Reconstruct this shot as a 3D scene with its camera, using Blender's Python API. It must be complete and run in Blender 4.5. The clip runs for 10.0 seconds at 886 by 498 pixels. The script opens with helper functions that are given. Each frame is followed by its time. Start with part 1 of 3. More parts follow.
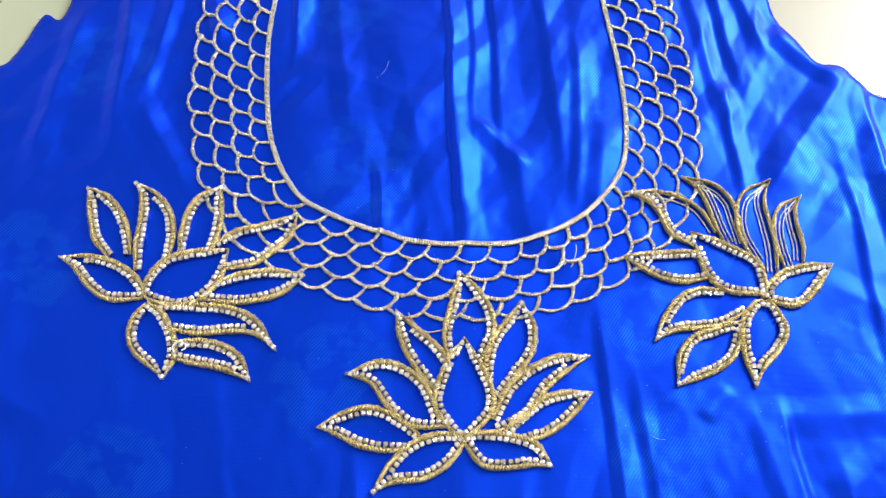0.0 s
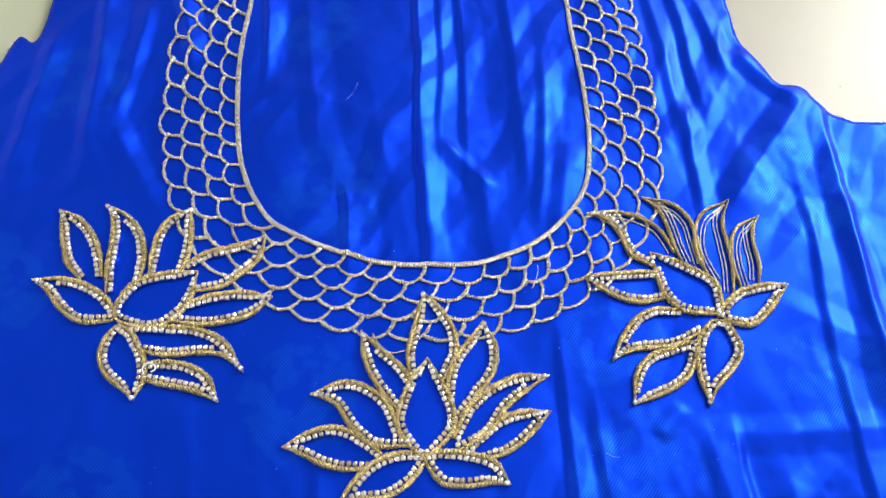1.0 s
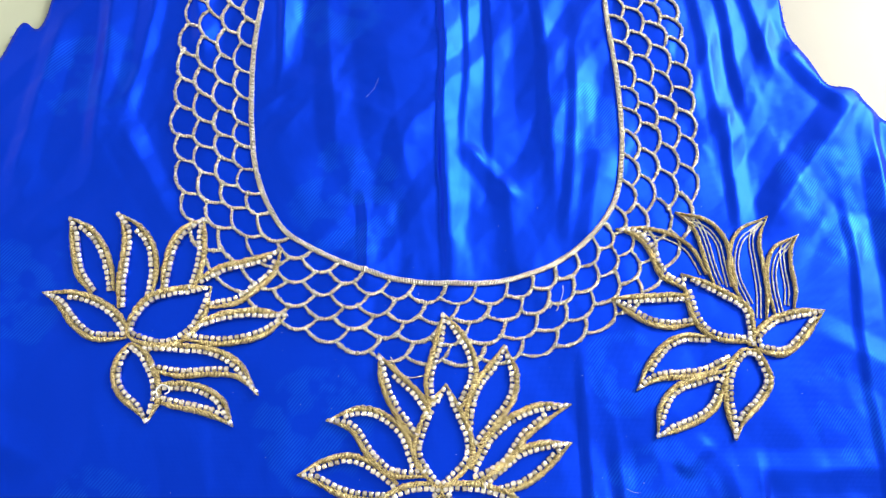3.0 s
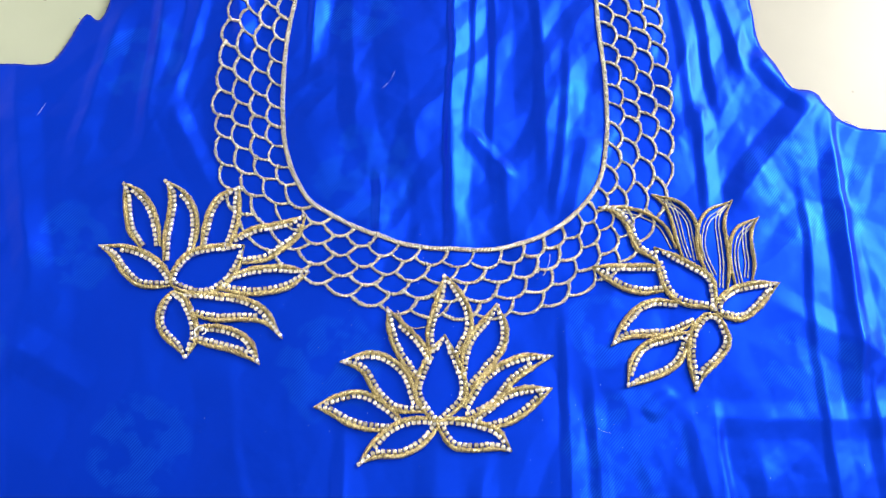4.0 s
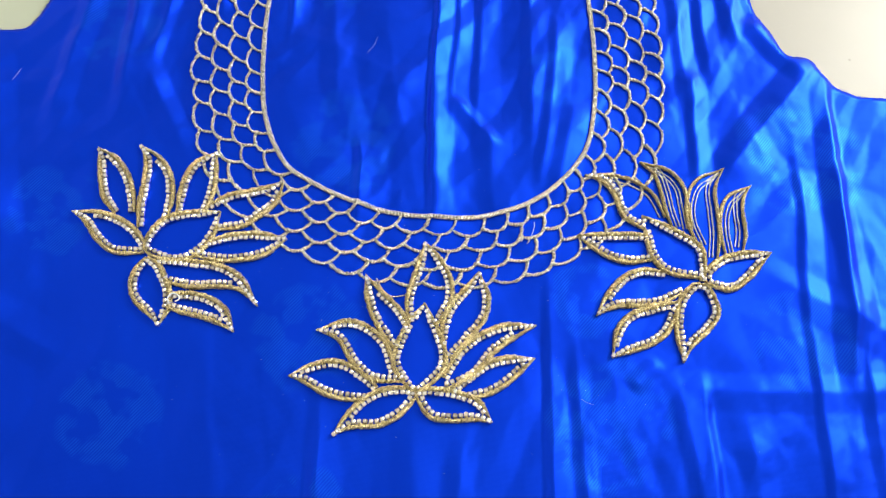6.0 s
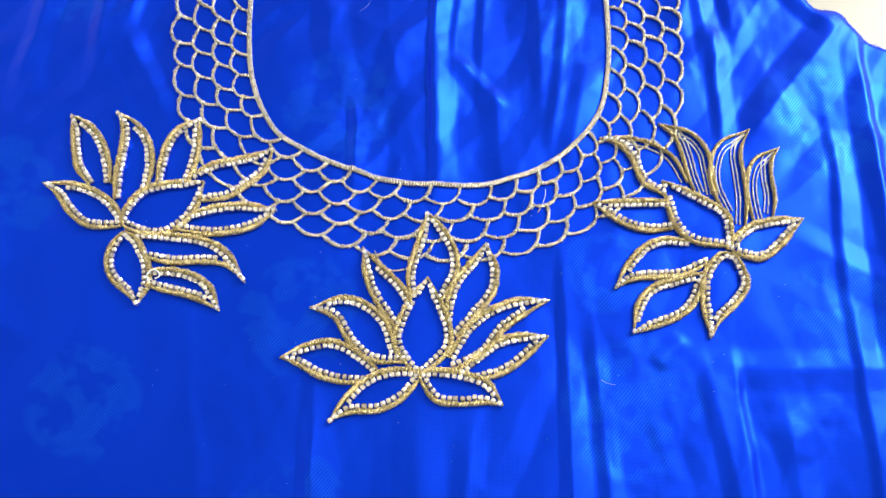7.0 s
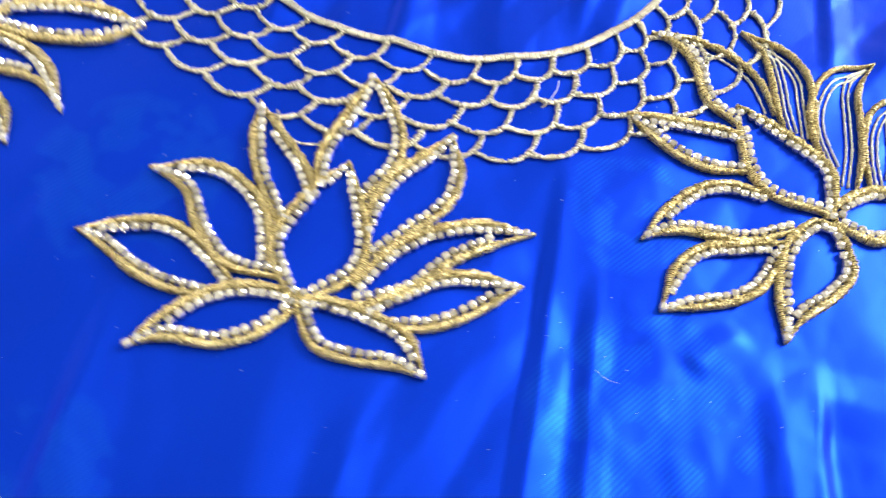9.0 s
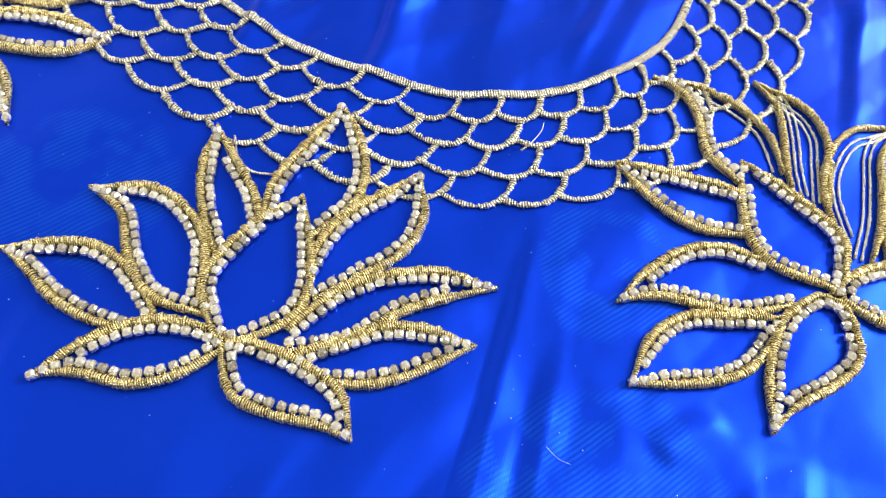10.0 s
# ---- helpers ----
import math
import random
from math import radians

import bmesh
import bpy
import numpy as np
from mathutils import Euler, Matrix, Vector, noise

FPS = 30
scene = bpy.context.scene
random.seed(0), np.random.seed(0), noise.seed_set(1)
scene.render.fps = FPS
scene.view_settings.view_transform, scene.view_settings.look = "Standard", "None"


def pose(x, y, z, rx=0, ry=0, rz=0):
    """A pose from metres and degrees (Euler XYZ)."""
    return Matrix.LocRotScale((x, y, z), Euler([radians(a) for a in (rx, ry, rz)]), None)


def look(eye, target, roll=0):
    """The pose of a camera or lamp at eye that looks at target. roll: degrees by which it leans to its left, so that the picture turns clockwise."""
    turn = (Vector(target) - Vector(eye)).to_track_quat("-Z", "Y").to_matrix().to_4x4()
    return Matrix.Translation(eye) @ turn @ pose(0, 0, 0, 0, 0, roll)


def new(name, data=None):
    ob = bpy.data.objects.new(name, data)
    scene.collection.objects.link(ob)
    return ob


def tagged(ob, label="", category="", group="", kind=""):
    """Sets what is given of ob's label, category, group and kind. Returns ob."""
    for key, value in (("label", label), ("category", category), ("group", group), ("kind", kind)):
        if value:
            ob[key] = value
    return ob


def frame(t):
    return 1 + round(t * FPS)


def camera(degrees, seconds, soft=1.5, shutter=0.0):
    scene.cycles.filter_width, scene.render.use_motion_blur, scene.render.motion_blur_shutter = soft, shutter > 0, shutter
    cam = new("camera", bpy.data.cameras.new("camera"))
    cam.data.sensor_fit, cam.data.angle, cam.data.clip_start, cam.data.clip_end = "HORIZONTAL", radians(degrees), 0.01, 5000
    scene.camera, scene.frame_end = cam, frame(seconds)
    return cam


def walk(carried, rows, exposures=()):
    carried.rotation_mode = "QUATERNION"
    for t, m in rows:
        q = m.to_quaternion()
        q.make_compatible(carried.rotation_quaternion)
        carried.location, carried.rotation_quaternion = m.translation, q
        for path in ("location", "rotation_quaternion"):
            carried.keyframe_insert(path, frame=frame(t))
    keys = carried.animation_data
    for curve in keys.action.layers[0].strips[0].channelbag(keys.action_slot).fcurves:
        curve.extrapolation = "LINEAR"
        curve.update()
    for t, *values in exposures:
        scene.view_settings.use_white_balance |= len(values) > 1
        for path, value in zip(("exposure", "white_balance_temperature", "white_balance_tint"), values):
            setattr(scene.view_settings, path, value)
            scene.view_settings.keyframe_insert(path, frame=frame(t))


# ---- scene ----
cam = camera(57.0, 10.0, soft=0.95, shutter=0.5)
PATH = [
    (0, (-0.0248, -0.0810, 0.3266), (0.0745, 0.8057, -1.4633), 5.40),
    (0.5, (-0.0203, -0.0780, 0.3362), (0.0873, 0.7827, -1.4659), 6.03),
    (1, (-0.0109, -0.0727, 0.3417), (0.0981, 0.7921, -1.4584), 6.00),
    (1.5, (-0.0095, -0.0574, 0.3467), (0.0946, 0.7707, -1.4709), 3.59),
    (2, (-0.0074, -0.0395, 0.3413), (0.0736, 0.7231, -1.5058), 2.50),
    (2.5, (-0.0043, -0.0282, 0.3345), (0.0708, 0.6879, -1.5314), 4.95),
    (2.7, (-0.0105, -0.0206, 0.3407), (0.0561, 0.6362, -1.5472), 5.34),
    (3.8, (-0.0102, -0.0391, 0.3543), (0.0297, 0.6164, -1.5348), 5.13),
    (4, (-0.0069, -0.0593, 0.3898), (0.0214, 0.6277, -1.4883), 4.41),
    (4.5, (-0.0042, -0.0634, 0.3888), (0.0065, 0.6279, -1.4879), 3.72),
    (5, (0.0038, -0.0653, 0.3871), (0.0102, 0.6187, -1.4923), 3.54),
    (5.5, (0.0081, -0.0691, 0.3802), (0.0136, 0.6244, -1.4957), 3.31),
    (7, (0.0059, -0.0735, 0.3384), (0.0153, 0.6225, -1.5366), 2.48),
    (7.5, (0.0064, -0.0718, 0.3013), (0.0126, 0.6042, -1.5809), 2.34),
    (8, (-0.0007, -0.0830, 0.2678), (-0.0140, 0.6116, -1.6077), 2.03),
    (8.5, (0.0019, -0.0799, 0.2302), (-0.0226, 0.7981, -1.5666), 3.73),
    (9, (0.0331, -0.0784, 0.1899), (0.0165, 0.8376, -1.5879), 12.12),
    (9.5, (0.0560, -0.0687, 0.1822), (-0.0984, 0.8799, -1.5717), 8.83),
    (10, (0.0561, -0.0616, 0.1749), (-0.1149, 0.9094, -1.5651), 8.29),
]
walk(cam, [(t, look(eye, target, roll)) for t, eye, target, roll in PATH],
     [(0, 0.46, 6550, 6), (1.2, 0.24, 6550, 6), (2.5, 0.58, 6600, 6), (4, 0.54, 6550, 6), (5.5, 0.40, 6550, 6), (7, 0.56, 6650, 5), (7.8, 0.80, 6700, 4),
      (8.5, 0.78, 6800, 3), (9.2, 0.60, 6850, 2), (10, 0.55, 6900, 2)])

# ---- world and light ----
world = bpy.data.worlds.new("sky")
scene.world = world
world.use_nodes = True
wn = world.node_tree
sky = wn.nodes.new("ShaderNodeTexSky")
sky.sky_type, sky.sun_disc = "NISHITA", False
sky.sun_elevation, sky.sun_rotation = radians(42), radians(65)
wn.links.new(sky.outputs[0], wn.nodes["Background"].inputs[0])
wn.nodes["Background"].inputs[1].default_value = 0.12

ROOM = (-1.7, 2.1, -1.7, 2.3, 2.7)          # west, east, south, north, height
WINDOW = (0.85, 2.25, 0.95, 2.45)             # in the east wall: y from, to, z from, to
lamp = bpy.data.lights.new("window_daylight", "AREA")
lamp.shape, lamp.size, lamp.size_y, lamp.energy = "RECTANGLE", 1.4, 1.4, 100
lamp.color = (1.0, 0.97, 0.93)
new("window_daylight", lamp).matrix_world = look((2.16, 1.55, 1.7), (0.05, 0.15, 0.1))


# ---- materials ----
class Mat:
    """A node material in the making."""

    def __init__(self, name, rough=0.5, metal=0.0):
        self.m = bpy.data.materials.new(name)
        self.m.use_nodes = True
        self.t = self.m.node_tree
        self.b = self.t.nodes["Principled BSDF"]
        self.b.inputs["Roughness"].default_value = rough
        self.b.inputs["Metallic"].default_value = metal

    def n(self, kind, **values):
        node = self.t.nodes.new("ShaderNode" + kind)
        for key, value in values.items():
            node.inputs[key.replace("_", " ")].default_value = value
        return node

    def link(self, a, b):
        self.t.links.new(a, b)

    def math(self, op, a, b=0.0, c=0.0):
        node = self.t.nodes.new("ShaderNodeMath")
        node.operation = op
        for k, v in enumerate((a, b, c)):
            if isinstance(v, (int, float)):
                node.inputs[k].default_value = v
            else:
                self.link(v, node.inputs[k])
        return node.outputs[0]

    def ramp(self, fac, *stops):
        node = self.t.nodes.new("ShaderNodeValToRGB")
        e = node.color_ramp.elements
        while len(e) < len(stops):
            e.new(0.5)
        for el, (p, c) in zip(e, stops):
            el.position, el.color = p, (*c, 1) if len(c) == 3 else c
        self.link(fac, node.inputs[0])
        return node.outputs[0]

    def where(self, scale=1.0, uv=False):
        co = self.t.nodes.new("ShaderNodeTexCoord")
        mp = self.t.nodes.new("ShaderNodeMapping")
        mp.inputs["Scale"].default_value = (scale, scale, scale) if isinstance(scale, (int, float)) else scale
        self.link(co.outputs["UV" if uv else "Object"], mp.inputs[0])
        return mp.outputs[0]

    def noise(self, vec, scale, detail=3.0, rough=0.55):
        node = self.n("TexNoise", Scale=scale, Detail=detail, Roughness=rough)
        self.link(vec, node.inputs["Vector"])
        return node.outputs["Fac"]

    def wave(self, vec, scale, distort=0.0, axis="X", detail=1.0, dscale=1.0):
        node = self.n("TexWave", Scale=scale, Distortion=distort, Detail=detail, Detail_Scale=dscale)
        node.bands_direction = axis
        self.link(vec, node.inputs["Vector"])
        return node.outputs["Fac"]

    def bump(self, height, strength=0.3, distance=0.001):
        node = self.n("Bump", Strength=strength, Distance=distance)
        self.link(height, node.inputs["Height"])
        self.link(node.outputs[0], self.b.inputs["Normal"])


ROUNDELS = ((-165, 183, 24), (-43, 120, 28), (-52, 22, 26), (88, -14, 30), (-138, -18, 24), (68, 165, 20), (188, 122, 34), (-50, 222, 24), (78, 42, 20),
            (-182, 78, 24), (178, 28, 26), (-46, -62, 22), (-230, 20, 26))


def silk_material():
    k = Mat("royal_blue_silk", 0.4, 0.8)
    flat = k.where(1.0)
    broad = k.noise(flat, 9.0, 2.0)
    fine = k.noise(flat, 900.0, 2.0)
    # woven roundels, seen as patches of oblique ribs
    wob = k.n("TexNoise", Scale=45.0, Detail=2.0)
    add = k.t.nodes.new("ShaderNodeMix")
    add.data_type = "VECTOR"
    add.inputs[0].default_value = 0.02
    k.link(flat, wob.inputs["Vector"])
    k.link(flat, add.inputs[4])
    k.link(wob.outputs["Color"], add.inputs[5])
    disc = 0.0
    for rx, ry, rr in ROUNDELS:
        far = k.t.nodes.new("ShaderNodeVectorMath")
        far.operation = "DISTANCE"
        k.link(add.outputs[1], far.inputs[0])
        far.inputs[1].default_value = (rx / 1000 + 0.01, ry / 1000 + 0.01, 0.01)
        near = k.math("SUBTRACT", 1.0, k.math("DIVIDE", far.outputs["Value"], rr / 1000))
        disc = k.math("MAXIMUM", disc, near)
    rings = k.math("ADD", 0.85, k.math("MULTIPLY", 0.15, k.math("SINE", k.math("MULTIPLY", disc, 17.0))))
    inside = k.ramp(disc, (0.0, (0, 0, 0)), (0.16, (1, 1, 1)))
    broken = k.ramp(k.noise(flat, 70.0, 2.0), (0.43, (0, 0, 0)), (0.52, (1, 1, 1)))
    mask = k.math("MULTIPLY", k.math("MULTIPLY", inside, rings), broken)
    turn = k.t.nodes.new("ShaderNodeVectorRotate")
    turn.inputs["Angle"].default_value = radians(38)
    k.link(flat, turn.inputs["Vector"])
    ribs = k.wave(turn.outputs[0], 270.0, 3.5, "X", 1.0, 0.25)
    figure = k.math("MULTIPLY", mask, ribs)
    col = k.t.nodes.new("ShaderNodeMix")
    col.data_type = "RGBA"
    k.link(k.math("MULTIPLY", figure, 0.55), col.inputs[0])
    k.link(k.ramp(broad, (0.3, (0.001, 0.043, 0.76)), (0.7, (0.0013, 0.051, 0.84))), col.inputs[6])
    col.inputs[7].default_value = (0.008, 0.13, 0.95, 1)
    k.link(col.outputs[2], k.b.inputs["Base Color"])
    k.link(k.math("ADD", 0.32, k.math("MULTIPLY", broad, 0.12)), k.b.inputs["Roughness"])
    weave = k.math("ADD", k.wave(flat, 620.0, 0.6, "X"), k.wave(flat, 620.0, 0.6, "Y"))
    rel = k.math("ADD", k.math("MULTIPLY", weave, 0.10), k.math("MULTIPLY", figure, 0.2))
    rel = k.math("ADD", rel, k.math("MULTIPLY", fine, 0.25))
    k.bump(rel, 0.35, 0.00012)
    k.b.inputs["Specular IOR Level"].default_value = 0.2
    return k.m


def zari_material(name, dark, light, turns=1.0, rough=0.34, bind=0.16):
    """Metal thread wound round a core: u runs along the cord in millimetres, v round it."""
    k = Mat(name, rough, 0.85)
    uv = k.where((1, 1, 1), uv=True)
    flat = k.where(1.0)
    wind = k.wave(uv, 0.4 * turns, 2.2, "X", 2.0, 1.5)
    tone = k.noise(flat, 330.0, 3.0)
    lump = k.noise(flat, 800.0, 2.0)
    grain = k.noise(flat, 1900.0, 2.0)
    # grooves coloured dark and ridges pale for shade and glint, plus random tone
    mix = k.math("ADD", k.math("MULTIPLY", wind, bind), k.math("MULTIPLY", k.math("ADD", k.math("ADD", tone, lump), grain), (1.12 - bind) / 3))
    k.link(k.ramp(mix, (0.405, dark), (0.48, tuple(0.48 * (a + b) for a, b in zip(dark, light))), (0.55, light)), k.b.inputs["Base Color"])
    k.link(k.math("ADD", rough - 0.1, k.math("MULTIPLY", grain, 0.25)), k.b.inputs["Roughness"])
    k.bump(k.math("ADD", k.math("MULTIPLY", wind, 0.6), k.math("ADD", lump, k.math("MULTIPLY", grain, 1.4))), 1.0, 0.0006)
    return k.m


def stone_material():
    k = Mat("foiled_crystal", 0.1, 0.78)
    info = k.t.nodes.new("ShaderNodeObjectInfo")
    k.link(k.ramp(info.outputs["Random"], (0.0, (0.46, 0.43, 0.41)), (0.4, (0.80, 0.77, 0.75)), (1.0, (0.94, 0.92, 0.90))), k.b.inputs["Base Color"])
    k.link(k.math("ADD", 0.06, k.math("MULTIPLY", info.outputs["Random"], 0.12)), k.b.inputs["Roughness"])
    k.b.inputs["Coat Weight"].default_value = 0.6
    k.b.inputs["Coat Roughness"].default_value = 0.03
    return k.m


def tile_material(name, low, high):
    k = Mat(name, 0.32)
    flat = k.where(1.0)
    cloud = k.noise(flat, 6.0, 4.0)
    k.link(k.ramp(cloud, (0.35, low), (0.65, high)), k.b.inputs["Base Color"])
    speck = k.n("TexVoronoi", Scale=38.0, Randomness=1.0)
    k.link(flat, speck.inputs["Vector"])
    dot = k.ramp(speck.outputs["Distance"], (0.025, (1, 1, 1)), (0.055, (0, 0, 0)))
    some = k.ramp(k.noise(flat, 21.0, 1.0), (0.5, (0, 0, 0)), (0.56, (1, 1, 1)))
    mix = k.t.nodes.new("ShaderNodeMix")
    mix.data_type = "RGBA"
    k.link(k.math("MULTIPLY", k.math("MULTIPLY", dot, some), 0.75), mix.inputs[0])
    k.link(k.ramp(cloud, (0.35, low), (0.65, high)), mix.inputs[6])
    mix.inputs[7].default_value = (0.16, 0.12, 0.09, 1)
    k.link(mix.outputs[2], k.b.inputs["Base Color"])
    k.bump(k.noise(flat, 420.0, 3.0), 0.08, 0.0003)
    return k.m


def paint_material(name, low, high, rough=0.8):
    k = Mat(name, rough)
    flat = k.where(1.0)
    k.link(k.ramp(k.noise(flat, 3.0, 4.0), (0.3, low), (0.7, high)), k.b.inputs["Base Color"])
    k.bump(k.noise(flat, 160.0, 3.0), 0.1, 0.002)
    return k.m


SILK = silk_material()
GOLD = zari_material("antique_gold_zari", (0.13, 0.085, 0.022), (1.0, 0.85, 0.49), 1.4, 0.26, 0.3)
PALE = zari_material("pale_gold_zari", (0.2, 0.16, 0.09), (1.0, 0.96, 0.83), 1.1, 0.27, 0.3)
SILVER = zari_material("silver_zari", (0.40, 0.38, 0.42), (0.95, 0.93, 0.90), 1.4)
STONE = stone_material()
CREAM = tile_material("cream_tile", (0.44, 0.425, 0.385), (0.50, 0.485, 0.44))
# same stone, with a green cast of reflected light put into its colour
GREEN_CAST = tile_material("cream_tile_green_cast", (0.45, 0.49, 0.38), (0.53, 0.57, 0.46))
WALL = paint_material("white_wall_paint", (0.64, 0.63, 0.60), (0.70, 0.69, 0.66))
GROUT = paint_material("grey_grout", (0.4, 0.39, 0.37), (0.5, 0.49, 0.46))
LINT = Mat("white_lint", 0.7)
LINT.b.inputs["Base Color"].default_value = (0.75, 0.78, 0.85, 1)
LINT = LINT.m


# ---- mesh helpers ----
def mesh_of(name, verts, faces, material, uvs=None, smooth=True):
    me = bpy.data.meshes.new(name)
    me.from_pydata([tuple(v) for v in verts], [], [tuple(f) for f in faces])
    if uvs is not None:
        layer = me.uv_layers.new(name="length")
        idx = np.empty(len(me.loops), dtype=np.int64)
        me.loops.foreach_get("vertex_index", idx)
        layer.data.foreach_set("uv", np.asarray(uvs, dtype=np.float64)[idx].ravel())
    me.polygons.foreach_set("use_smooth", [smooth] * len(me.polygons))
    me.materials.append(material)
    me.update()
    return me


def part(name, me, parent, label="", kind=""):
    ob = new(name, me)
    ob.parent = parent
    return tagged(ob, label, kind=kind)


def box(name, x0, x1, y0, y1, z0, z1, material, bevel=0.0):
    bm = bmesh.new()
    bmesh.ops.create_cube(bm, size=1.0, matrix=Matrix.LocRotScale(((x0 + x1) / 2, (y0 + y1) / 2, (z0 + z1) / 2), None, (x1 - x0, y1 - y0, z1 - z0)))
    if bevel:
        bmesh.ops.bevel(bm, geom=bm.edges[:], offset=bevel, segments=2, affect="EDGES")
    me = bpy.data.meshes.new(name)
    bm.to_mesh(me)
    bm.free()
    me.materials.append(material)
    return me


def join(pieces):
    """Several (verts, faces, uvs) as one."""
    vs, fs, us, base = [], [], [], 0
    for v, f, u in pieces:
        vs.append(v)
        us.append(u)
        fs += [tuple(i + base for i in q) for q in f]
        base += len(v)
    return np.concatenate(vs), fs, np.concatenate(us)


def sweep(line, width, height, sides=10, rough=0.05, seed=0, turn=0.0003):
    """A cord along line (n x 3, metres), wound with thread; width and height are arrays or numbers."""
    line = np.asarray(line, float)
    n = len(line)
    width, height = np.broadcast_to(width, n), np.broadcast_to(height, n)
    full = even(np.column_stack([line, width, height]), turn)
    line, width, height = full[:, :3], full[:, 3], full[:, 4]
    n = len(line)
    rng = np.random.default_rng(seed)
    go = np.gradient(line, axis=0)
    go /= np.linalg.norm(go, axis=1)[:, None] + 1e-12
    side = np.stack([go[:, 1], -go[:, 0], 0 * go[:, 0]], 1)
    side /= np.linalg.norm(side, axis=1)[:, None] + 1e-12
    up = np.cross(side, go)
    ang = np.arange(sides) * 2 * math.pi / sides - math.pi / 2
    lumps = np.convolve(rng.standard_normal(n + 4), [0.2, 0.5, 0.7, 0.5, 0.2], "valid")
    puff = 1 + rough * (0.6 * rng.standard_normal((n, 1)) + lumps[:, None])
    shift = rough * 0.5 * rng.standard_normal((n, 1)) * width[:, None]
    a = np.cos(ang)[None] * width[:, None] / 2 * puff + shift
    b = (np.sin(ang)[None] * 0.5 + 0.3) * height[:, None] * puff
    v = line[:, None] + side[:, None] * a[..., None] + up[:, None] * b[..., None]
    length = np.r_[0, np.cumsum(np.linalg.norm(np.diff(line, axis=0), axis=1))] * 1000
    uv = np.stack([length[:, None] + 0.9 * ang[None] / 6.283, np.repeat(ang[None] / 6.283, n, 0)], -1)
    faces = []
    for i in range(n - 1):
        for j in range(sides):
            k = (j + 1) % sides
            faces.append((i * sides + j, i * sides + k, (i + 1) * sides + k, (i + 1) * sides + j))
    faces.append(tuple(range(sides))[::-1])
    faces.append(tuple(range((n - 1) * sides, n * sides)))
    return v.reshape(-1, 3), faces, uv.reshape(-1, 2)


def even(points, step):
    """The same line with even steps."""
    points = np.asarray(points, float)
    d = np.r_[0, np.cumsum(np.linalg.norm(np.diff(points, axis=0), axis=1))]
    n = max(2, int(d[-1] / step) + 1)
    s = np.linspace(0, d[-1], n)
    return np.stack([np.interp(s, d, points[:, k]) for k in range(points.shape[1])], 1)


def spline(points, per=12):
    """A Catmull-Rom line through points."""
    p = np.asarray(points, float)
    p = np.vstack([2 * p[0] - p[1], p, 2 * p[-1] - p[-2]])
    out = []
    for a, b, c, d in zip(p, p[1:], p[2:], p[3:]):
        t = np.arange(per)[:, None] / per
        out.append(0.5 * (2 * b + (c - a) * t + (2 * a - 5 * b + 4 * c - d) * t ** 2 + (3 * b - a - 3 * c + d) * t ** 3))
    out.append(p[-2][None])
    return np.concatenate(out)


# ---- the lie of the cloth (millimetres) ----
CREASES = []


def crease(x0, y0, x1, y1, right, left, high, soft=1.2):
    """A fold from one end to the other: how far it falls to the right and to the left of its way, and its height."""
    CREASES.append((x0, y0, x1, y1, right, left, high, soft))


LATTICE = np.random.default_rng(21).uniform(-1, 1, (96, 96))


def drift(x, y):
    """Smooth random height, one swell to a unit."""
    i, j = np.floor(x).astype(int), np.floor(y).astype(int)
    u, v = x - i, y - j
    u, v = u * u * u * (u * (6 * u - 15) + 10), v * v * v * (v * (6 * v - 15) + 10)
    g = LATTICE
    a, b = g[i % 96, j % 96], g[(i + 1) % 96, j % 96]
    c, d = g[i % 96, (j + 1) % 96], g[(i + 1) % 96, (j + 1) % 96]
    return a + (b - a) * u + (c - a) * v + (a - b - c + d) * u * v


def facets(x, y):
    """Crumpled height: flat triangles between random corners, one to a unit."""
    i, j = np.floor(x).astype(int), np.floor(y).astype(int)
    u, v = x - i, y - j
    a, b = LATTICE[i % 96, j % 96], LATTICE[(i + 1) % 96, j % 96]
    c, d = LATTICE[i % 96, (j + 1) % 96], LATTICE[(i + 1) % 96, (j + 1) % 96]
    return np.where(u > v, a + (b - a) * u + (d - b) * v, a + (c - a) * v + (d - c) * u)


